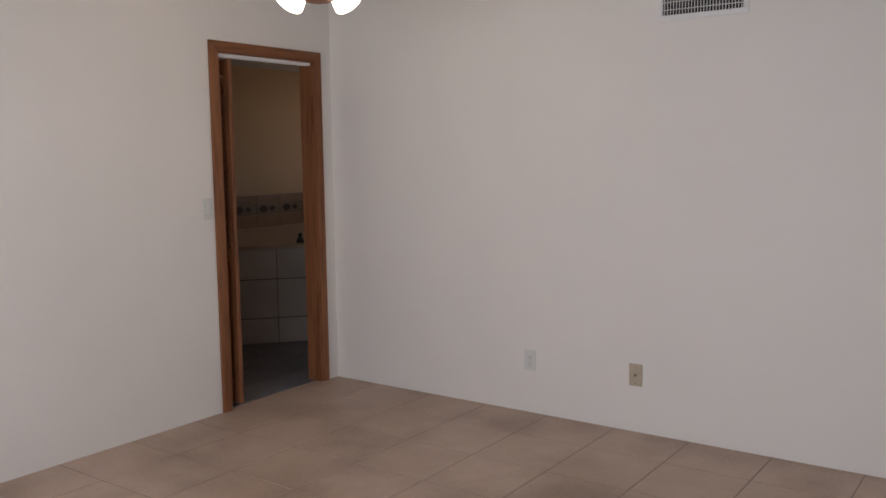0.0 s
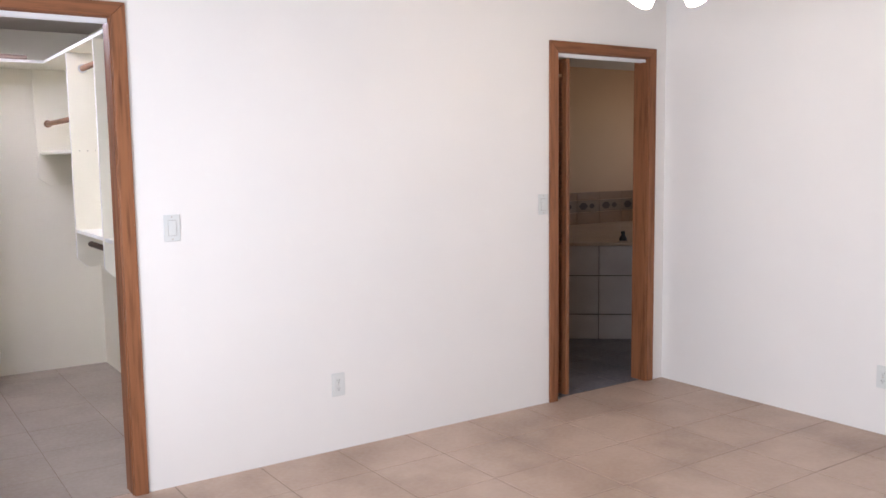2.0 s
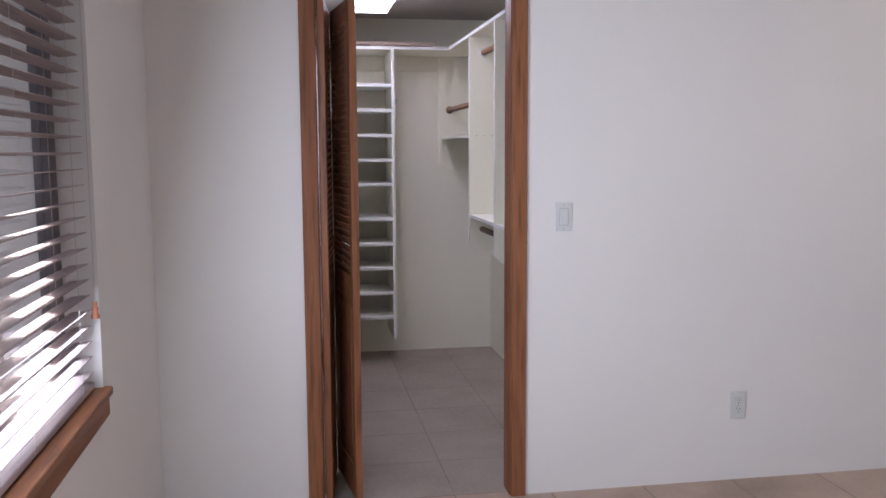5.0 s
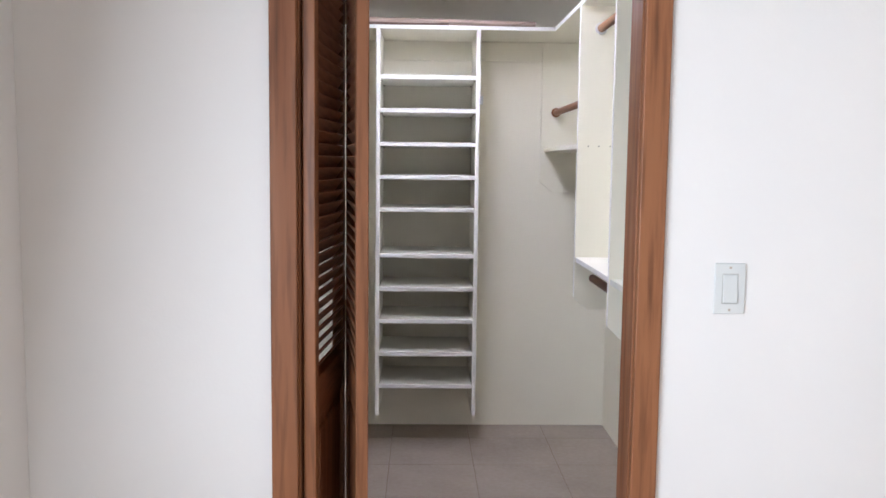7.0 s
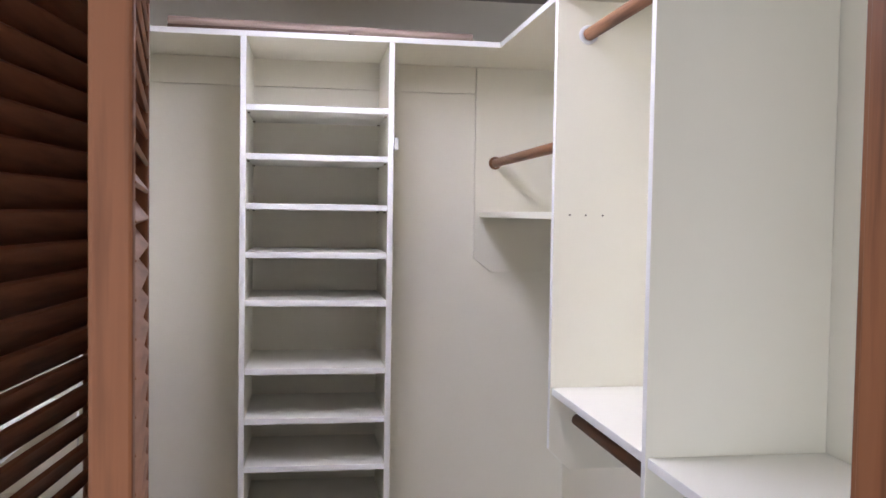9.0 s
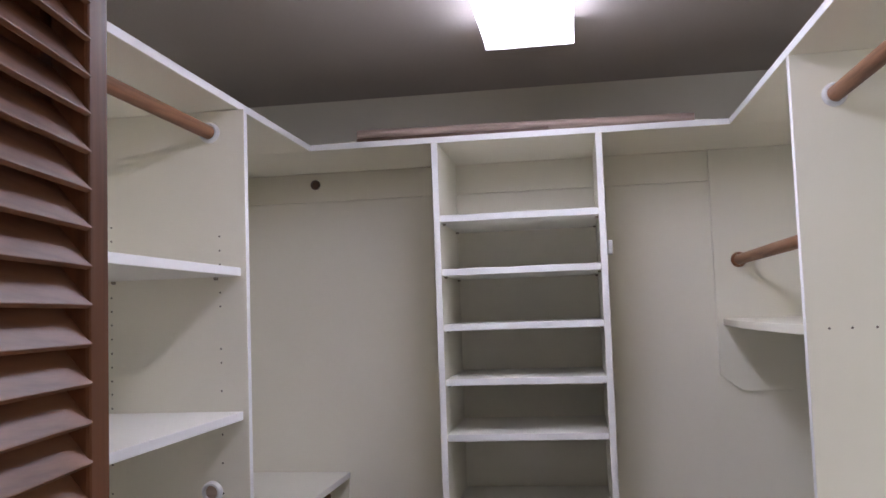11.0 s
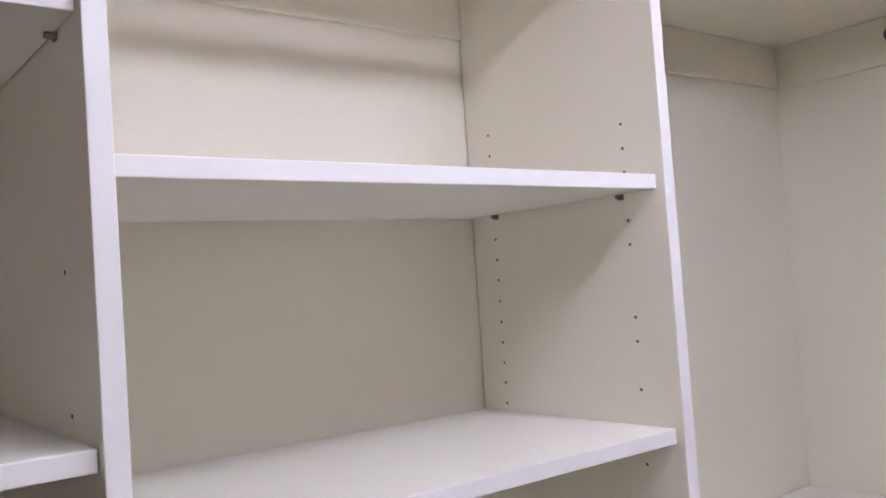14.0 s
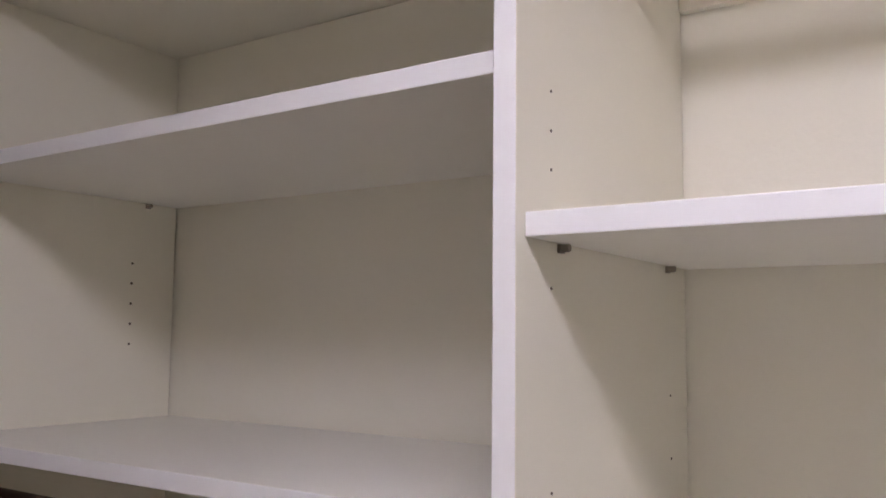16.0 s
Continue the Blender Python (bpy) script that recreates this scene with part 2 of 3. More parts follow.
setting("ground", box(-60, 60, -60, 60, -0.35, -0.15), GRAVEL, "pale desert gravel ground outside the house", "ground")
setting("floor", box(CL - 0.2, 6.3, YS, CB + 0.1, -0.12, -0.0022), GROUT, "brown grout bed under the floor tiles", "floor")
setting("wall_north", boxes([
    (-1.70, D1[0] - 0.02, 0, WT, 0, 2.6), (D1[1] + 0.02, D2[0] - 0.02, 0, WT, 0, 2.6), (D2[1] + 0.02, 6.3, 0, WT, 0, 2.6),
    (D1[0] - 0.02, D1[1] + 0.02, 0, WT, HEAD + 0.02, 2.6), (D2[0] - 0.02, D2[1] + 0.02, 0, WT, HEAD + 0.02, 2.6)]),
    WALL, "white painted plaster wall with two door openings", "wall")
setting("wall_east", box(XR, XR + 0.12, YS, -0.001, 0, 2.6), WALL, "white painted plaster bedroom wall", "wall")
setting("wall_south", box(-1.70, XR + 0.12, YS - 0.14, YS, 0, 2.6), WALL, "plain white painted bedroom wall", "wall")
setting("wall_west", boxes([
    (-1.70, XW, YS, WY0, 0, 2.6), (-1.70, XW, WY1, -0.001, 0, 2.6), (-1.70, XW, WY0, WY1, 0, WZ0 - 0.02), (-1.70, XW, WY0, WY1, WZ1, 2.6)]),
    WALL, "white painted plaster wall with a deep window opening", "wall")
setting("closet_wall_west", box(CL - 0.2, CL, WT, CB, 0, 2.6), CLOSET_WALL, "white painted closet wall behind the shelves", "wall")
setting("closet_wall_north", box(CL - 0.2, CR + 0.1, CB, CB + 0.12, 0, 2.6), CLOSET_WALL, "white painted closet back wall", "wall")
setting("closet_wall_east", box(CR, CR + 0.1, WT, CB, 0, 2.6), CLOSET_WALL, "white painted closet wall", "wall")
setting("ceiling", box(-1.70, XR + 0.12, YS, -0.002, 2.44, 2.55), CEILING, "white bedroom ceiling", "ceiling")
setting("closet_ceiling", box(CL, CR, WT, CB, 2.333, 2.42), CLOSET_CEILING, "textured closet ceiling, coloured darker for its dim light", "ceiling")
BX0, BX1, BB = 2.05, 6.2, 2.5
setting("bath_wall_west", box(BX0 - 0.1, BX0, WT, BB, 0, 2.6), BATH_WALL, "tan painted bathroom wall", "wall")
# opening added out of view to let fill light into the bathroom
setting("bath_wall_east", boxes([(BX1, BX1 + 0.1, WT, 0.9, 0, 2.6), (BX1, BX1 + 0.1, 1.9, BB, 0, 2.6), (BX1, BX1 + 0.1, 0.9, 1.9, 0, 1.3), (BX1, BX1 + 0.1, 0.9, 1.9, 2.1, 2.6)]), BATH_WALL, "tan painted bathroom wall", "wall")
setting("bath_wall_north", box(BX0 - 0.1, BX1 + 0.1, BB, BB + 0.1, 0, 2.6), BATH_WALL, "tan painted bathroom wall above tile", "wall")
setting("bath_ceiling", box(BX0, BX1, WT, BB, 2.30, 2.4), CEILING, "white bathroom ceiling", "ceiling")
setting("roof_eave", box(-2.90, 3.6, YS - 0.6, CB + 0.9, 2.62, 2.80), EXTERIOR, "flat roof with a deep porch eave over the window", "roof")


def door_frame(name, d):
    """Stained wooden casing and jamb round a door opening, with a white bifold track."""
    f = tagged(new(name), "reddish-brown stained wooden door casing and jamb", "door frame", kind="structure")
    ORIGIN[f] = Vector((0, 0, 0))
    x0, x1 = d
    w, t = 0.064, 0.017
    part("jamb", box(x0 - 0.019, x0, 0.0, WT + 0.004, 0.0, HEAD + 0.019, 0.002), TRIM_Z, f)
    part("jamb", box(x1, x1 + 0.019, 0.0, WT + 0.004, 0.0, HEAD + 0.019, 0.002), TRIM_Z, f)
    part("head_jamb", box(x0, x1, 0.0, WT + 0.004, HEAD, HEAD + 0.019, 0.002), TRIM_X, f)
    for y0, y1 in ((-t, -0.0005), (WT + 0.0045, WT + t)):
        i, z, g = 0.004, HEAD + 0.004, 0.0004
        part("casing", prism(((x0 - w, 0.0), (x0 - i, 0.0), (x0 - i, z), (x0 - w, HEAD + w)), 'y', y0, y1, 0.003), TRIM_Z, f)
        part("casing", prism(((x1 + i, 0.0), (x1 + w, 0.0), (x1 + w, HEAD + w), (x1 + i, z)), 'y', y0, y1, 0.003), TRIM_Z, f)
        part("head_casing", prism(((x0 - i + g, z + g), (x1 + i - g, z + g), (x1 + w - g, HEAD + w), (x0 - w + g, HEAD + w)), 'y', y0, y1, 0.003), TRIM_X, f)
    bm = boxes([(x0 + 0.004, x1 - 0.004, 0.012, 0.016, HEAD - 0.020, HEAD - 0.001), (x0 + 0.004, x1 - 0.004, 0.044, 0.048, HEAD - 0.020, HEAD - 0.001),
                (x0 + 0.004, x1 - 0.004, 0.016, 0.044, HEAD - 0.006, HEAD - 0.002)])
    part("door_track", bm, METAL_WHITE, f, "white metal bifold track")
    return f


door_frame("door_frame_1", D1)
door_frame("door_frame_2", D2)

# bifold door with louvres above and a solid panel below -------------------------------
LEAF, DOOR_TOP, MID0, MID1 = 0.384, 2.008, 0.83, 0.93


def leaf_matrix(front, back, base):
    """Local x runs from the front stile to the back stile; local y is the leaf's thickness."""
    f, k = Vector((*front, 0)), Vector((*back, 0))
    a = math.atan2(k.y - f.y, k.x - f.x)
    return Matrix.Translation(f - Vector(base)) @ Matrix.Rotation(a, 4, 'Z')


def leaf(parent, name, front, back, tilt, base):
    m = leaf_matrix(front, back, base)

    def piece(pname, bm, mat, owner, lab=""):
        bmesh.ops.transform(bm, matrix=m, verts=bm.verts)
        mesh = bpy.data.meshes.new(pname)
        bm.to_mesh(mesh)
        bm.free()
        mesh.materials.append(mat)
        ob = new(pname, mesh)
        ob.parent = owner
        if lab:
            tagged(ob, lab)
        return ob
    s, h = 0.038, 0.0145
    stile = piece("leaf_frame", boxes([(0, s, -h, h, 0.015, DOOR_TOP), (LEAF - s, LEAF, -h, h, 0.015, DOOR_TOP)], 0.003), TRIM_Z, parent, "stained upright stiles of a folding leaf")
    for z0, z1 in ((0.016, 0.15), (MID0, MID1), (DOOR_TOP - 0.085, DOOR_TOP - 0.001)):
        piece("rail", box(s - 0.001, LEAF - s + 0.001, -h + 0.001, h - 0.001, z0, z1, 0.002), LEVEL, stile)
    bm = box(s - 0.004, LEAF - s + 0.004, -0.006, 0.006, 0.145, MID0 + 0.005)
    add_box(bm, s + 0.03, LEAF - s - 0.03, -0.0115, 0.0115, 0.18, MID0 - 0.03, 0.006)
    piece("lower_panel", bm, TRIM_Z, stile)
    pitch = 0.0285
    n = int((DOOR_TOP - 0.085 - MID1) / pitch)
    shared = None
    for k in range(n):
        z = MID1 + pitch * (k + 0.5) + 0.002
        if shared is None:
            bm = box(s - 0.004, LEAF - s + 0.004, -0.0231, 0.0231, -0.00225, 0.00225, 0.0008)
            bmesh.ops.rotate(bm, verts=bm.verts, cent=(0, 0, 0), matrix=Matrix.Rotation(tilt, 3, 'X'))
            bmesh.ops.transform(bm, matrix=m, verts=bm.verts)
            shared = bpy.data.meshes.new("slat")
            bm.to_mesh(shared)
            bm.free()
            shared.materials.append(LOUVER)
        ob = new("slat", shared)
        ob.location = (0, 0, z)
        ob.parent = stile
    return stile


LEVEL = TRIM_Y


def bifold_door(name, base, label, leaves):
    """leaves: for both leaves the plan places of the front and the back edge, from the door's base."""
    d = thing(name, base, label, "folding door", "louvered bifold doors")
    slope = radians(-52.5)
    for (front, back), turn in zip(leaves, (slope, -slope)):
        leaf(d, "leaf", front, back, turn, (0, 0, 0))
    o = Vector(base) - Vector((-0.74, 0.2, 0))
    bm = boxes([(-0.8185, -0.765, 0.016, 0.048, 0.0, 0.004), (-0.8185, -0.8145, 0.016, 0.048, 0.0, 0.05)])
    add_rod(bm, (-0.795, 0.032, 0.003), (-0.795, 0.032, 0.016), 0.005, n=10)
    bmesh.ops.translate(bm, verts=bm.verts, vec=o)
    part("pivot_bracket", bm, STEEL, d, "bright zinc floor pivot bracket")
    for z in (0.25, 1.0, 1.8):
        xa, xb = (Vector(base).x + leaves[k][1][0] for k in (0, 1))
        bm = box(xa - 0.008, xb + 0.008, base[1] + 0.2035, base[1] + 0.207, z, z + 0.06)
        part("hinge", bm, BRASS, d)
    return d


bifold_door("bifold_door", (-0.74, 0.2, 0.0), "reddish-brown louvered bifold door folded half open beside the closet jamb",
            (((-0.062, -0.180), (-0.028, 0.192)), ((0.059, -0.182), (0.005, 0.188))))
bifold_door("bifold_door", (2.475, 0.2, 0.0), "reddish-brown louvered bifold door folded tight beside the bathroom jamb",
            (((-0.062, -0.180), (-0.046, 0.192)), ((0.022, -0.182), (-0.012, 0.188))))

# window: frame, glass, wooden sill, blind -------------------------------------------------
win = tagged(new("window_1"), "pale framed sliding window in a deep recess, outer frame coloured as shaded", "window", kind="structure")
ORIGIN[win] = Vector((0, 0, 0))
fx0, fx1, MULL = -1.580, -1.530, -1.50
part("window_frame", boxes([(fx0, fx1, WY0, WY1, WZ0, WZ0 + 0.05), (fx0, fx1, WY0, WY1, WZ1 - 0.05, WZ1), (fx0, fx1, WY0, WY0 + 0.05, WZ0 + 0.05, WZ1 - 0.05),
                             (fx0, fx1, WY1 - 0.05, WY1, WZ0 + 0.05, WZ1 - 0.05)], 0.004), FRAME_SHADED, win)
for y0 in (-3.15, -2.30, MULL):
    part("mullion", box(fx0 + 0.004, fx1 + 0.006, y0, y0 + 0.07, WZ0 + 0.05, WZ1 - 0.05, 0.004), FRAME_PALE, win, "pale painted window mullion")
    part("sash_stile", box(fx0 + 0.010, fx1 - 0.006, y0 + 0.071, y0 + 0.105, WZ0 + 0.05, WZ1 - 0.05, 0.003), FRAME_PALE, win)
for y0, y1 in ((WY0 + 0.05, -3.15), (-3.045, -2.30), (-2.195, MULL), (MULL + 0.105, WY1 - 0.05)):
    pane = part("pane", box(-1.558, -1.552, y0, y1, WZ0 + 0.05, WZ1 - 0.05), GLASS, win, "clear glass pane")
    pane.visible_shadow = False
part("window_sill", box(-1.53, XW + 0.022, WY0 - 0.03, WY1 + 0.02, WZ0 - 0.02, WZ0 + 0.004, 0.005), TRIM_Y, win, "stained wooden sill")
part("sill_apron", box(XW + 0.0005, XW + 0.013, WY0 - 0.02, WY1 + 0.01, WZ0 - 0.075, WZ0 - 0.0205, 0.003), TRIM_Y, win)

blind = thing("window_blind", (-1.48, -2.44, WZ0 + 0.01), "brown wooden two-inch window blind with open slats", "blind")
part("headrail", box(-1.512, -1.450, WY0 + 0.03, WY1 - 0.03, WZ1 - 0.055, WZ1 - 0.004, 0.003), BLIND, blind)
bm = box(-0.025, 0.025, WY0 + 0.032, WY1 - 0.032, -0.0014, 0.0014, 0.0008)
bmesh.ops.rotate(bm, verts=bm.verts, cent=(0, 0, 0), matrix=Matrix.Rotation(radians(-6), 3, 'Y'))
bmesh.ops.translate(bm, verts=bm.verts, vec=(0, 2.44, 0))
slat_mesh = bpy.data.meshes.new("blind_slat")
bm.to_mesh(slat_mesh)
bm.free()
slat_mesh.materials.append(BLIND)
for k in range(28):
    s = new("slat", slat_mesh)
    s.parent = blind
    s.location = (0.0, 0.0, 0.045 + 0.042 * k)
part("bottom_rail", box(-1.505, -1.455, WY0 + 0.032, WY1 - 0.032, WZ0 + 0.012, WZ0 + 0.030, 0.003), BLIND, blind)
for y in (-3.8, -3.1, -2.55, -2.05, -1.5, -1.08):
    for x in (-1.4535, -1.5065):
        part("ladder_cord", rod((x, y, WZ0 + 0.02), (x, y, WZ1 - 0.05), 0.0007, n=6), CORD, blind)
for x, y, z in ((-1.444, -0.95, 0.985), (-1.442, -1.922, 0.98), (-1.442, -2.025, 0.965), (-1.442, -1.91, 0.90)):
    cord = part("pull_cord", rod((x, y, z + 0.03), (x, y, WZ1 - 0.05), 0.0008, n=6), CORD, blind)
    prof = ((0.0, 0.04), (0.006, 0.04), (0.006, 0.03), (0.009, 0.022), (0.007, 0.014), (0.012, 0.0), (0.011, -0.004), (0.0, -0.004))
    part("tassel", lathe(prof, Matrix.Translation((x, y, z)), 14), TASSEL, cord, "turned reddish wooden cord tassel", True)

# outside, seen between the slats: an added wall carrying the sky's blue
setting("yard_wall", boxes([(-9.3, -9.0, -20, 8.9, -0.15, 1.75), (-9.3, 1.0, 8.9, 9.2, -0.15, 1.75)]), EXTERIOR, "added stucco yard wall beyond the window, tinted blue for the sky", "wall")

# wall plates -----------------------------------------------------------------------------
def on_wall(wall, u, z):
    """Local x along the wall, local y out of it, local z up."""
    if wall == "north":
        return Matrix.Translation((u, 0, z)) @ Matrix.Rotation(math.pi, 4, 'Z')
    return Matrix.Translation((XR, u, z)) @ Matrix.Rotation(math.pi / 2, 4, 'Z')


def placed(bm, m, name, mat, owner, lab=""):
    bmesh.ops.transform(bm, matrix=m, verts=bm.verts)
    return part(name, bm, mat, owner, lab)


def plate_thing(name, wall, u, z, label, category, mat=PLASTIC, w=0.072, h=0.117):
    m = on_wall(wall, u, z)
    t = thing(name, tuple(m.translation), label, category)
    placed(box(-w / 2, w / 2, 0.0005, 0.006, -h / 2, h / 2, 0.0025), m, "plate", mat, t)
    return t, m


def rocker_switch(name, wall, u, z, label):
    t, m = plate_thing(name, wall, u, z, label, "light switch")
    placed(box(-0.0185, 0.0185, 0.006, 0.0068, -0.035, 0.035), m, "rocker_surround", SEAM, t)
    bm = box(-0.0165, 0.0165, 0.0066, 0.0105, -0.0325, 0.0325, 0.0012)
    bmesh.ops.rotate(bm, verts=bm.verts, cent=(0, 0.0085, 0), matrix=Matrix.Rotation(radians(4), 3, 'X'))
    placed(bm, m, "rocker", PLASTIC, t)
    for s in (-1, 1):
        placed(rod((0, 0.006, s * 0.0485), (0, 0.0072, s * 0.0485), 0.003, n=10), m, "screw", ALMOND, t)


def outlet(name, wall, u, z, label):
    t, m = plate_thing(name, wall, u, z, label, "wall outlet")
    for s in (-1, 1):
        face = placed(box(-0.0165, 0.0165, 0.006, 0.0082, s * 0.0195 - 0.014, s * 0.0195 + 0.014, 0.003), m, "receptacle", PLASTIC, t)
        for x, h in ((-0.006, 0.0045), (0.006, 0.0036)):
            placed(box(x - 0.0011, x + 0.0011, 0.0082, 0.0086, s * 0.0195 + 0.002 - h, s * 0.0195 + 0.002 + h), m, "slot", DARK, face)
        placed(rod((0, 0.0081, s * 0.0195 - 0.008), (0, 0.0086, s * 0.0195 - 0.008), 0.0024, n=10), m, "ground_hole", DARK, face)
    placed(rod((0, 0.006, 0), (0, 0.0072, 0), 0.003, n=10), m, "screw", ALMOND, t)


rocker_switch("light_switch", "north", 0.158, 1.157, "white rocker light switch beside the closet door")
rocker_switch("light_switch", "north", 2.286, 1.172, "white rocker light switch tight beside the bathroom door casing")
outlet("wall_outlet", "north", 0.945, 0.333, "white duplex wall outlet low on the wall")
outlet("wall_outlet", "east", -1.466, 0.30, "white duplex wall outlet near the corner")
jack, jm = plate_thing("cable_jack", "east", -2.096, 0.304, "beige cable wall plate with a round connector", "wall jack", ALMOND)
placed(rod((0, 0.006, 0), (0, 0.010, 0), 0.0075, n=6), jm, "hex_nut", BRASS, jack)
placed(rod((0, 0.010, 0), (0, 0.018, 0), 0.0045, n=14), jm, "connector", BRASS, jack)
for s in (-1, 1):
    placed(rod((0, 0.006, s * 0.0415), (0, 0.0072, s * 0.0415), 0.003, n=10), jm, "screw", BRASS, jack)

# air vent high on the far wall
vent = thing("air_vent", (XR, -2.41, 2.2), "white metal wall register with upright fins", "air vent")
vy0, vy1, vz0, vz1, fr = -2.630, -2.190, 2.090, 2.335, 0.026
part("frame", boxes([(XR - 0.010, XR - 0.0005, vy0, vy1, vz0, vz0 + fr), (XR - 0.010, XR - 0.0005, vy0, vy1, vz1 - fr, vz1),
                     (XR - 0.010, XR - 0.0005, vy0, vy0 + fr, vz0 + fr, vz1 - fr), (XR - 0.010, XR - 0.0005, vy1 - fr, vy1, vz0 + fr, vz1 - fr)], 0.003), METAL_WHITE, vent)
# black sheet painted as the duct's dark depth behind the fins
part("duct_shade", box(XR - 0.0012, XR - 0.0004, vy0 + fr, vy1 - fr, vz0 + fr, vz1 - fr), DARK, vent)
for k in range(26):
    y = vy0 + fr + 0.007 + k * 0.0149
    bm = box(XR - 0.0085, XR - 0.0020, y - 0.0012, y + 0.0012, vz0 + fr, vz1 - fr)
    part("fin", bm, METAL_WHITE, vent)
for k in range(5):
    z = vz0 + fr + 0.025 + k * 0.037
    part("back_bar", box(XR - 0.0019, XR - 0.0013, vy0 + fr, vy1 - fr, z - 0.002, z + 0.002), METAL_WHITE, vent)

# ceiling fan with a light kit --------------------------------------------------------------
fan = thing("ceiling_fan", tuple(FAN), "brown wooden ceiling fan with lit frosted glass shades", "ceiling fan")
at_fan = Matrix.Translation(FAN)
part("canopy", lathe(((0.0, 0.0), (0.065, 0.0), (0.065, -0.02), (0.045, -0.05), (0.0, -0.05)), at_fan), BRASS, fan, "antique brass canopy", True)
part("motor", lathe(((0.0, -0.05), (0.06, -0.05), (0.11, -0.07), (0.115, -0.14), (0.08, -0.165), (0.0, -0.165)), at_fan, 32), BRASS, fan, "", True)
part("switch_housing", lathe(((0.0, -0.165), (0.05, -0.165), (0.055, -0.19), (0.05, -0.24), (0.0, -0.245)), at_fan), FAN_WOOD, fan, "", True)
part("fitter", lathe(((0.0, -0.245), (0.04, -0.245), (0.078, -0.265), (0.078, -0.325), (0.05, -0.338), (0.0, -0.340)), at_fan, 8), FAN_WOOD, fan, "reddish wooden light fitter")
for k in range(5):
    a = radians(72 * k + 20)
    m = at_fan @ Matrix.Rotation(a, 4, 'Z') @ Matrix.Translation((0, 0, -0.155)) @ Matrix.Rotation(radians(10), 4, 'X')
    bm = prism(((0.17, -0.055), (0.60, -0.07), (0.635, -0.05), (0.645, 0.0), (0.635, 0.05), (0.60, 0.07), (0.17, 0.055)), 'z', -0.003, 0.003, 0.0012)
    bmesh.ops.transform(bm, matrix=m, verts=bm.verts)
    blade = part("blade", bm, FAN_WOOD, fan)
    bm = prism(((0.09, -0.015), (0.22, -0.03), (0.22, 0.03), (0.09, 0.015)), 'z', -0.007, -0.0035)
    bmesh.ops.transform(bm, matrix=m, verts=bm.verts)
    part("blade_bracket", bm, BRASS, blade)
for k in range(4):
    a = radians(90 * k + 88)
    prof = ((0.022, -0.005), (0.03, 0.02), (0.05, 0.055), (0.062, 0.09), (0.07, 0.125), (0.068, 0.127), (0.058, 0.09), (0.045, 0.055), (0.02, 0.01))
    m = at_fan @ Matrix.Rotation(a, 4, 'Z') @ Matrix.Translation((0.085, 0, -0.238)) @ Matrix.Rotation(radians(128), 4, 'Y')
    part("shade", lathe(prof, m), SHADE, fan, "lit frosted glass bell shade", True)

# closet fittings -------------------------------------------------------------------------
TOP0, TOP1 = 2.076, 2.095        # top shelf
LX, RX, LY = -1.131, 0.092, 2.294  # front edges: left run, right run, back run
TH = 0.020
A0, A1, B0, B1, C0, C1 = 0.997, 1.018, 1.727, 1.748, WT + 0.001, WT + 0.021
P1, P2 = (1.613, 1.634), (0.956, 0.977)
LOW = 0.779


def banded(ob, flat):
    """Gives the edges of a board their own whiter banding; flat: the axis across the board's faces."""
    ob.data.materials.append(EDGE)
    for p in ob.data.polygons:
        if abs(p.normal[flat]) < 0.5:
            p.material_index = 1
    return ob


def shelf_set(name, base, label, kind="shelf unit", group=""):
    return thing(name, base, label, kind, group)


def side_panel(owner, inward, front, wallx, y0, y1, zb=LOW, zt=TOP0 - 0.0005, chamfer=0.075):
    """An upright panel on a side wall, its lower front corner cut off."""
    w = wallx
    f, g = front, front - inward * chamfer
    out = ((w, zb), (g, zb), (f, zb + chamfer), (f, zt), (w, zt))
    return banded(part("side_panel", prism(out, 'y', y0, y1, 0.0012), MELAMINE, owner), 1)


def drilled(rows, axis, owner, r=0.0023):
    return tagged(part("pin_holes", dots(rows, axis, r), HOLE, owner), kind="stuff")


def dots(rows, axis, r=0.0023):
    """Small drilled holes as one mesh of shallow discs, coloured dark for the shade inside; axis: the face's outward
    direction.
    """
    bm = bmesh.new()
    for p in rows:
        p = Vector(p)
        add_rod(bm, p, p + Vector(axis) * 0.0006, r, n=8)
    return bm


def shelf(owner, x0, x1, y0, y1, z, pins=True, lab=""):
    """A white shelf, z at the middle of its edge, resting on metal pins at its four corners."""
    s = part("shelf", box(x0, x1, y0 + 0.001, y1 - 0.001, z - TH / 2, z + TH / 2, 0.0014), SHELF_WHITE, owner, lab)
    banded(s, 2)
    if pins:
        for x in (x0 + 0.062 if x0 < -0.5 else x0 + 0.06, x1 - 0.062):
            for y, d in ((y0, 1), (y1, -1)):
                bm = rod((x, y + d * 0.0005, z - TH / 2 - 0.0036), (x, y + d * 0.010, z - TH / 2 - 0.0036), 0.0033, n=8)
                add_box(bm, x - 0.0045, x + 0.0045, min(y + d * 0.0005, y + d * 0.003), max(y + d * 0.0005, y + d * 0.003), z - TH / 2 - 0.0078, z - TH / 2 - 0.0005)
                part("shelf_pin", bm, PIN, s)
    return s


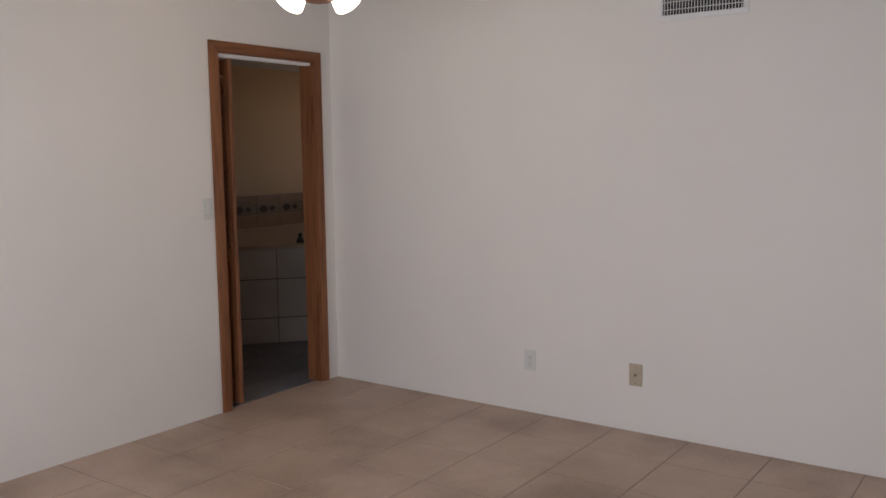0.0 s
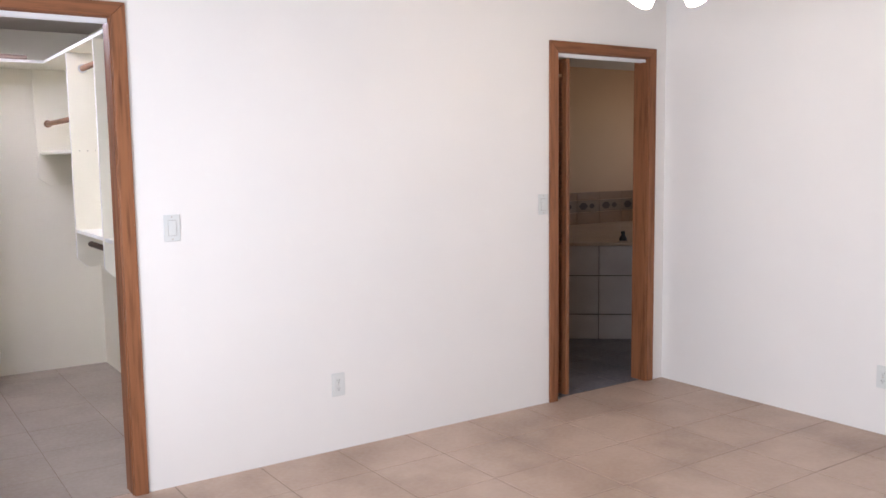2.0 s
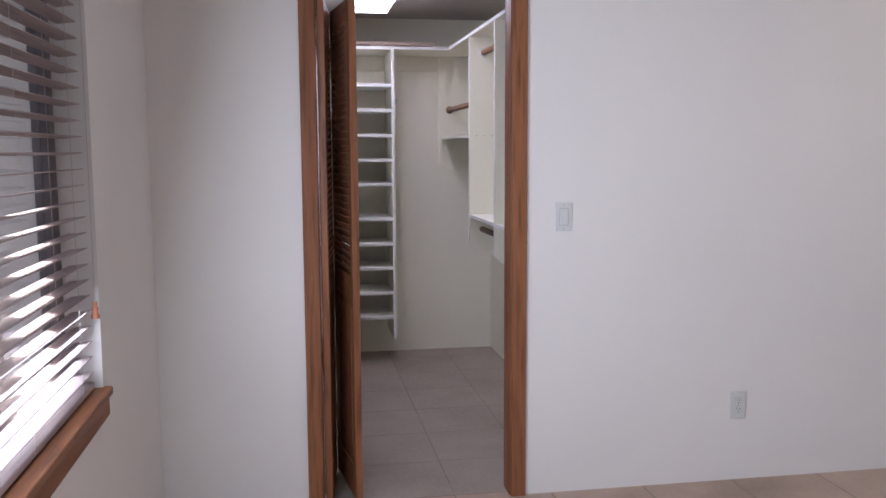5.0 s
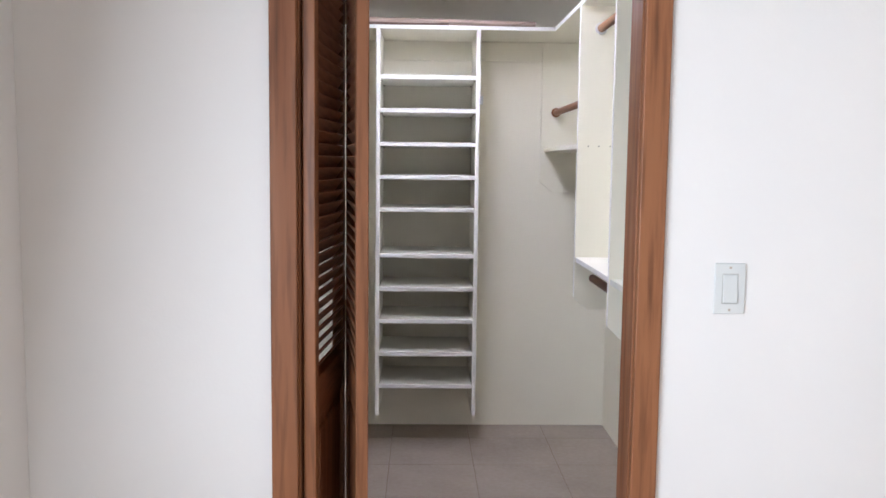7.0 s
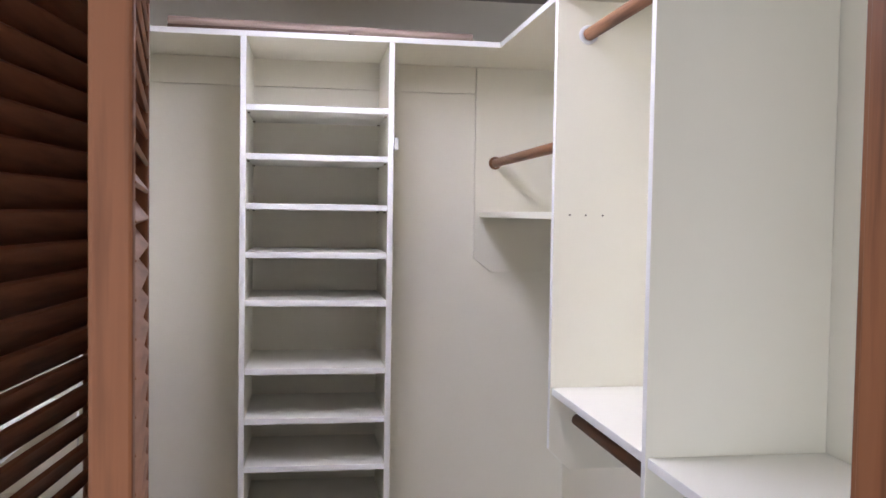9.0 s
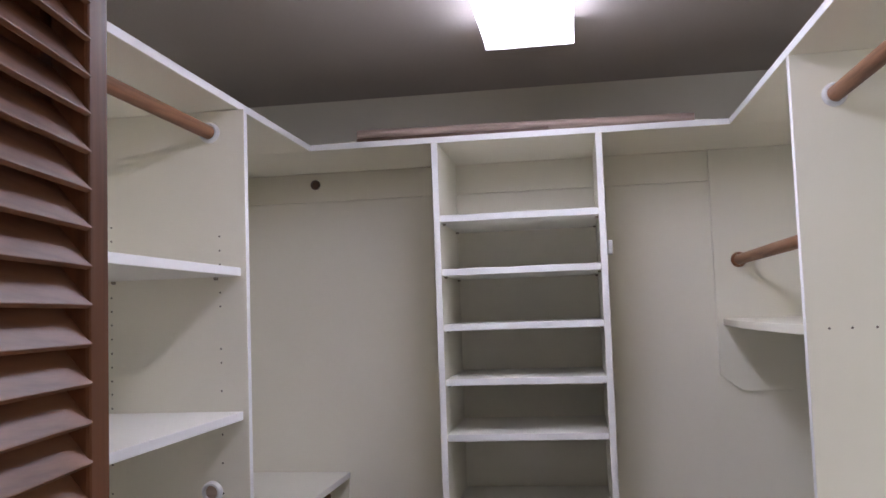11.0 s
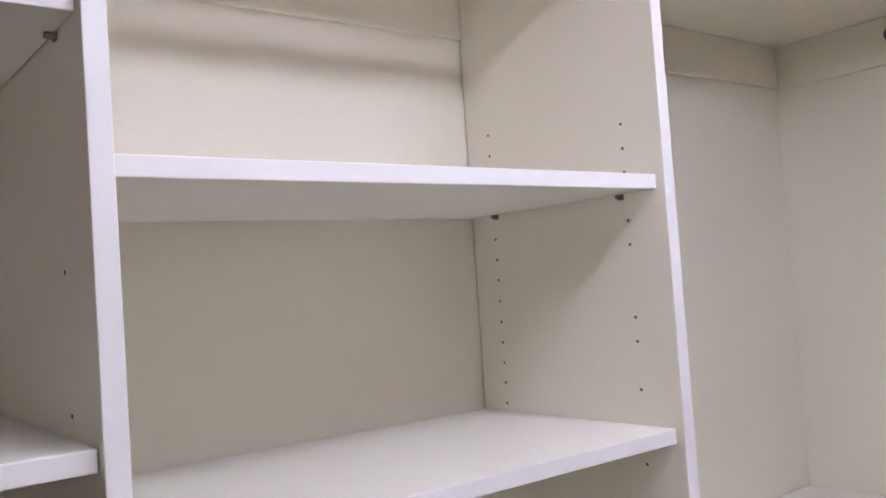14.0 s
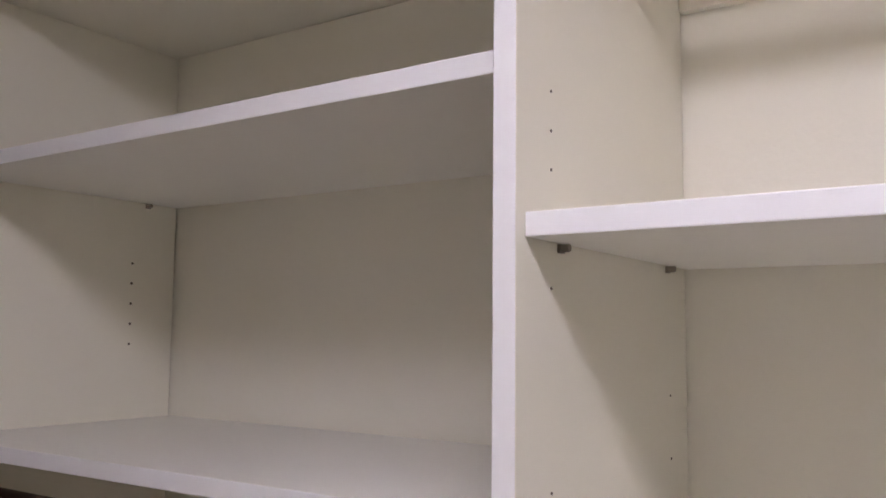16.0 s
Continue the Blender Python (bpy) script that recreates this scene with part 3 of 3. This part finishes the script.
def closet_rod(a, b, label, mat=ROD_Y, r=0.0165, cups=(True, True), cupmat=METAL_WHITE):
    mid = ((a[0] + b[0]) / 2, (a[1] + b[1]) / 2, a[2])
    t = thing("closet_rod", mid, label, "closet rod")
    part("pole", rod(a, b, r, n=24), mat, t, smooth=True)
    d = (Vector(b) - Vector(a)).normalized()
    for end, on, s in ((a, cups[0], 1), (b, cups[1], -1)):
        if on:
            part("socket", ring(Vector(end) - d * s * 0.0005, d * s, r + (0.005 if cupmat is ROD_D else 0.0085), r + 0.001, 0.013), cupmat, t, "", True)
    return t


def ring(at, way, r_out, r_in, depth):
    m = Matrix.Translation(at) @ way.to_track_quat('Z', 'Y').to_matrix().to_4x4()
    return lathe(((r_out, 0.0), (r_out, depth * 0.4), (r_out - 0.004, depth), (r_in, depth), (r_in, 0.0)), m, 28)


# top shelf, one continuous worktop-like board round three walls
top = thing("top_shelf", (-0.53, 2.4, TOP0), "white melamine top shelf running round three walls", "shelf")
banded(part("back_board", box(CL + 0.002, CR - 0.002, LY, CB - 0.002, TOP0, TOP1, 0.0015), MELAMINE, top), 2)
banded(part("left_board", box(CL + 0.002, LX - 0.012, WT + 0.003, LY - 0.0005, TOP0, TOP1, 0.0015), MELAMINE, top), 2)
banded(part("right_board", box(RX, CR - 0.002, WT + 0.003, LY - 0.0005, TOP0, TOP1, 0.0015), MELAMINE, top), 2)

cleats = thing("wall_cleats", (-0.53, CB, 1.98), "white painted cleat boards under the top shelf", "cleat")
part("cleat", box(CL + 0.014, 0.086, CB - 0.013, CB - 0.001, 1.974, TOP0 - 0.001, 0.001), MELAMINE, cleats)
for y0, y1 in ((C1, A0), (A1, B0), (B1, CB - 0.014)):
    part("cleat", box(CL + 0.001, CL + 0.013, y0 + 0.0008, y1 - 0.0008, 1.977, TOP0 - 0.001, 0.001), MELAMINE, cleats)
for y0, y1 in ((WT + 0.03, P2[0]), (P2[1], P1[0]), (P1[1], CB - 0.04)):
    part("cleat", box(CR - 0.013, CR - 0.001, y0 + 0.0008, y1 - 0.0008, 1.977, TOP0 - 0.001, 0.001), MELAMINE, cleats)

# left run
left = shelf_set("closet_shelf_unit", (CL + 0.2, 1.0, LOW), "white melamine closet unit with panels and adjustable shelves")
pc = side_panel(left, 1, LX, CL + 0.004, C0, C1)
pa = side_panel(left, 1, LX, CL + 0.004, A0, A1)
pb = side_panel(left, 1, LX, CL + 0.004, B0, B1)
FX = LX - 0.013
for z in (1.684, 1.347):
    shelf(left, CL + 0.0045, FX, A1, B0, z)
shelf(left, CL + 0.0045, FX, A1, B0, 1.011, False)
shelf(left, CL + 0.002, FX, C1, A0, 1.820)
shelf(left, CL + 0.002, FX, C1, A0, 1.445)
shelf(left, CL + 0.002, FX - 0.010, B1, CB - 0.003, 1.028, False)
part("under_cleat", box(CL + 0.001, CL + 0.013, A1 + 0.001, B0 - 0.001, 0.90, 1.000, 0.001), MELAMINE, left)
part("under_cleat", box(CL + 0.001, CL + 0.013, B1 + 0.001, CB - 0.002, 0.905, 1.017, 0.001), MELAMINE, left)
part("end_cleat", box(CL + 0.014, -1.157, CB - 0.013, CB - 0.001, 0.905, 1.0175, 0.001), MELAMINE, left)
hz = [1.10, 1.135, 1.168, 1.236, 1.369, 1.402, 1.434, 1.467, 1.50, 1.534, 1.568, 1.601, 1.634, 1.737, 1.771, 1.805]
fz = [1.135, 1.168, 1.238, 1.304, 1.405, 1.471, 1.504, 1.604, 1.637, 1.704, 1.737, 1.771]
xb, xf = CL + 0.060, -1.197
drilled([(xb, B0, z) for z in hz] + [(xf, B0, z) for z in fz], (0, -1, 0), pb)
drilled([(xf + 0.006, A1, z) for z in (1.471, 1.636, 1.735, 1.768, 1.802)] + [(xb, A1, z) for z in (1.40, 1.467, 1.534)], (0, 1, 0), pa, 0.0014)
drilled([(xf - 0.02, A0, z) for z in (1.14, 1.475, 1.60)], (0, -1, 0), pa)
drilled([(-1.445, C1, z) for z in (1.576, 1.609, 1.642, 1.675, 1.708)], (0, 1, 0), pc)
ps = part("empty_socket", ring(Vector((-1.223, B0 - 0.0004, 1.172)), Vector((0, -1, 0)), 0.025, 0.0165, 0.013), METAL_WHITE, pb, "empty white rod socket", True)
part("socket_floor", rod((-1.223, B0 - 0.0006, 1.172), (-1.223, B0 - 0.002, 1.172), 0.0163, n=20), ROD_X, pb)
closet_rod((-1.217, A1 + 0.001, 2.022), (-1.217, B0 - 0.001, 2.022), "brown wooden closet rod high between white panels")
closet_rod((-1.222, C1 + 0.001, 1.364), (-1.222, A0 - 0.001, 1.364), "dark brown wooden closet rod below a shelf", ROD_D, r=0.0165, cupmat=ROD_D)

# back wall: empty sockets left from a missing rod
hook = thing("rod_socket", (-1.250, CB - 0.014, 2.035), "dark brown empty rod socket on the back cleat", "rod socket")
part("cup", ring(Vector((-1.250, CB - 0.0135, 2.035)), Vector((0, -1, 0)), 0.017, 0.011, 0.012), SOCKET_WOOD, hook, "", True)
part("cup_floor", rod((-1.250, CB - 0.0136, 2.035), (-1.250, CB - 0.018, 2.035), 0.0108, n=18), SOCKET_WOOD, hook)
hook2 = thing("rod_socket", (-1.240, CB - 0.014, 0.956), "dark brown empty rod socket under the low shelf", "rod socket")
part("cup", ring(Vector((-1.240, CB - 0.0135, 0.956)), Vector((0, -1, 0)), 0.018, 0.012, 0.012), SOCKET_WOOD, hook2, "", True)
part("cup_floor", rod((-1.240, CB - 0.0136, 0.956), (-1.240, CB - 0.018, 0.956), 0.0118, n=18), SOCKET_WOOD, hook2)

# right run
right = shelf_set("closet_shelf_unit", (CR - 0.2, 1.4, LOW), "white melamine closet unit with hanging bays and low shelves")
q1 = side_panel(right, -1, RX, CR - 0.001, *P1, zb=0.831, chamfer=0.055)
q2 = side_panel(right, -1, RX, CR - 0.001, *P2, zb=0.831, chamfer=0.055)
shelf(right, RX + 0.004, CR - 0.002, P2[1], P1[0], 1.043, False)
shelf(right, RX + 0.004, CR - 0.002, WT + 0.004, P2[0], 1.040, False)
part("under_cleat", box(CR - 0.013, CR - 0.001, P2[1] + 0.001, P1[0] - 0.001, 0.91, 1.019, 0.001), MELAMINE, right)
part("under_cleat", box(CR - 0.013, CR - 0.001, WT + 0.004, P2[0] - 0.001, 0.91, 1.017, 0.001), MELAMINE, right)
drilled([(x, P1[0], 1.512) for x in (0.136, 0.180, 0.227)], (0, -1, 0), q1, 0.0027)
part("end_plate", prism(((0.088, 1.341), (0.157, 1.287), (CR - 0.014, 1.287), (CR - 0.014, TOP0 - 0.001), (0.088, TOP0 - 0.001)), 'y', CB - 0.020, CB - 0.001, 0.001), MELAMINE, right)
curve = [(CR - 0.002, P1[1] + 0.001), (RX + 0.003, P1[1] + 0.001)]
for k in range(9):
    u = k / 8
    curve.append((RX + 0.003 - 0.022 * math.sin(math.pi * u) + 0.012 * u, P1[1] + 0.02 + u * (CB - 0.022 - P1[1] - 0.02)))
curve.append((CR - 0.002, CB - 0.022))
part("corner_shelf", prism(curve, 'z', 1.500, 1.520, 0.0012), MELAMINE, right)
closet_rod((0.176, P2[1] + 0.001, 1.986), (0.176, P1[0] - 0.001, 1.986), "brown wooden closet rod in white sockets")
closet_rod((0.186, WT + 0.002, 1.969), (0.186, P2[0] - 0.001, 1.969), "dark brown wooden closet rod near the closet entrance", ROD_D)
closet_rod((0.170, P2[1] + 0.001, 0.965), (0.170, P1[0] - 0.001, 0.965), "dark brown wooden rod under the low shelf", ROD_D, cups=(False, False))
closet_rod((0.174, WT + 0.002, 0.954), (0.174, P2[0] - 0.001, 0.954), "dark brown wooden rod under the low shelf", ROD_D, cups=(False, False))
closet_rod((0.166, P1[1] + 0.001, 1.710), (0.166, CB - 0.021, 1.710), "brown wooden corner rod with a wooden socket", cups=(False, True), cupmat=ROD_Y)

# shoe shelves in the middle of the back wall
tower = shelf_set("shoe_shelf_tower", (-0.52, 2.5, 0.176), "tall narrow white shoe shelf tower hung on the wall")
TX0, TX1 = -0.769, -0.267
for x0 in (TX0, TX1 - 0.019):
    banded(part("upright", box(x0, x0 + 0.019, LY - 0.002, CB - 0.014, 0.176, TOP0 - 0.0005, 0.0012), MELAMINE, tower), 0)
for z in (1.849, 1.689, 1.526, 1.366, 1.206, 0.979, 0.813, 0.652, 0.486, 0.322):
    s = part("shelf", box(TX0 + 0.0195, TX1 - 0.0195, LY + 0.002, CB - 0.016, z - 0.010, z + 0.010, 0.0012), SHELF_WHITE, tower)
    banded(s, 2)
    for x, d in ((TX0 + 0.0195, 1), (TX1 - 0.0195, -1)):
        for y in (LY + 0.05, CB - 0.07):
            part("shelf_pin", rod((x, y, z - 0.0135), (x + d * 0.009, y, z - 0.0135), 0.003, n=8), PIN, s)
part("tab", box(TX1 + 0.0005, TX1 + 0.016, LY - 0.001, LY + 0.03, 1.722, 1.762, 0.002), PLASTIC, tower, "small white plastic tab")

# spare rod lying on the top shelf, one end up on an added dark strip
lath = thing("dark_strip", (-0.75, 2.325, TOP1), "dark brown strip under the rod on the top shelf", "lath")
# strip draws the dark line beneath the rod's left end
part("strip", box(-1.0, -0.42, 2.305, 2.345, TOP1 + 0.0003, TOP1 + 0.0125, 0.002), SOCKET_WOOD, lath)
spare = thing("spare_rod", (-0.5, 2.33, TOP1), "pale wooden rod lying loose on the top shelf", "rod")
part("pole", rod((-1.0, 2.325, TOP1 + 0.0275), (0.0, 2.330, TOP1 + 0.0150), 0.0145, n=24), ROD_X, spare, smooth=True)

# wrap-around ceiling lamp of the closet
lamp = thing("ceiling_lamp", (-0.45, 1.40, 2.333), "white fluorescent wrap ceiling lamp, lit", "ceiling lamp")
part("lamp_body", box(-0.55, -0.355, 0.99, 2.00, 2.280, 2.3325, 0.004), METAL_WHITE, lamp)
# unseen end caps, added to keep lens light off the back wall
for y in (0.978, 2.0105):
    part("end_cap", box(-0.569, -0.336, y, y + 0.0015, 2.258, 2.3325, 0.0004), METAL_WHITE, lamp)
part("lens", box(-0.567, -0.338, 0.98, 2.01, 2.262, 2.284, 0.004), LENS, lamp, "glowing white lens")

# bathroom beyond the second door -----------------------------------------------------------
TUB = Vector((3.815, 1.089, 0.0))       # a point of the diagonal front; ALONG runs along it
ALONG, INTO = Vector((0.777, -0.629, 0.0)), Vector((0.629, 0.777, 0.0))


def tub_outline(lip):
    a, b = TUB - ALONG * 1.0 - INTO * lip, TUB + ALONG * 1.0 - INTO * lip
    return ((a.x, a.y), (b.x, b.y), (BX1 - 0.003, b.y), (BX1 - 0.003, BB - 0.013), (a.x, BB - 0.013))


deck = thing("tub_platform", (4.4, 1.6, 0.0), "corner bathtub platform with a diagonal tiled front and tan deck", "bathtub")
part("core", prism(tub_outline(-0.012), 'z', 0.0, 0.744), DARK_GROUT, deck)
turn = Matrix.Translation(TUB) @ Matrix.Rotation(math.atan2(ALONG.y, ALONG.x), 4, 'Z')
for k in range(-3, 3):
    for z0, z1 in ((0.004, 0.197), (0.205, 0.504), (0.512, 0.742)):
        bm = box(k * 0.33 + 0.0025, k * 0.33 + 0.3275, 0.0, 0.0115, z0, z1, 0.002)
        bmesh.ops.transform(bm, matrix=turn, verts=bm.verts)
        part("front_tile", bm, BATH_TILE, deck)
part("deck_top", prism(tub_outline(0.012), 'z', 0.745, 0.772, 0.004), DECK_TILE, deck)
tap = thing("tub_faucet", (4.062, 1.072, 0.772), "dark bell-shaped faucet handle on the tub deck", "faucet")
part("handle", lathe(((0.0, 0.0), (0.032, 0.0), (0.028, 0.022), (0.014, 0.044), (0.018, 0.062), (0.016, 0.073), (0.0, 0.077)), Matrix.Translation((4.062, 1.072, 0.7725))), BLACK, tap, "", True)
wains = tagged(new("wall_tile_band"), "brown tiled wainscot with a dark decorative band", "wall tile", kind="structure")
ORIGIN[wains] = Vector((0, 0, 0))
for k in range(13):
    x = BX0 + 0.06 + k * 0.31
    part("wall_tile", box(x, x + 0.306, BB - 0.010, BB - 0.0005, 0.700, 0.885, 0.002), TAN_TILE, wains)
    part("cap_tile", box(x, x + 0.306, BB - 0.012, BB - 0.0005, 1.010, 1.085, 0.002), TAN_TILE, wains)
    part("band_tile", box(x, x + 0.306, BB - 0.011, BB - 0.0005, 0.890, 1.005, 0.002), BAND_TILE, wains)
    for dx, w, h in ((0.085, 0.060, 0.040), (0.200, 0.040, 0.028)):
        bm = prism([(x + dx + w * math.cos(q * math.pi / 3) * (1.0 if q % 3 == 0 else 0.8), 0.948 + h * math.sin(q * math.pi / 3)) for q in range(6)], 'y', BB - 0.0135, BB - 0.0112)
        part("band_motif", bm, MOTIF, wains)

# floor tiles, last ------------------------------------------------------------------------
S, GAP = 0.405, 0.004


def tile_mesh(name, w, d, mat, t=0.006, gap=0.006):
    bm = box(0, w - gap, 0, d - gap, -t, 0, 0)
    bmesh.ops.bevel(bm, geom=[e for e in bm.edges if all(v.co.z > -0.001 for v in e.verts)], offset=0.0016, segments=1, affect='EDGES')
    mesh = bpy.data.meshes.new(name)
    bm.to_mesh(mesh)
    bm.free()
    mesh.materials.append(mat)
    return mesh


floor = bpy.data.objects["floor"]
whole, inner = tile_mesh("floor_tile", S, S, TILE), tile_mesh("closet_tile", S, S, CLOSET_TILE, gap=0.003)
rng = random.Random(4)
for i in range(-3, 9):
    for j in range(-13, 8):
        x, y = -0.285 + S * i, 0.045 + S * (j - 1)
        if j > 0 and x > 0.45:
            continue
        if y < YS - 0.2 or (j > 6 and y > CB):
            continue
        t = new("tile", inner if j > 0 else whole)
        t.parent = floor
        t.location = (x + GAP / 2, y + GAP / 2, rng.uniform(-0.0006, 0.0))
        t.rotation_euler = (0, 0, rng.uniform(-0.001, 0.001))
slate = tile_mesh("slate_tile", 0.305, 0.305, SLATE)
for i in range(13):
    for j in range(8):
        x, y = BX0 + 0.02 + i * 0.305, 0.048 + j * 0.305
        if y > 2.3 or (x > 3.2 and y < 0.0):
            continue
        t = new("slate_tile", slate)
        t.parent = floor
        t.location = (x, y, rng.uniform(-0.001, 0.0))
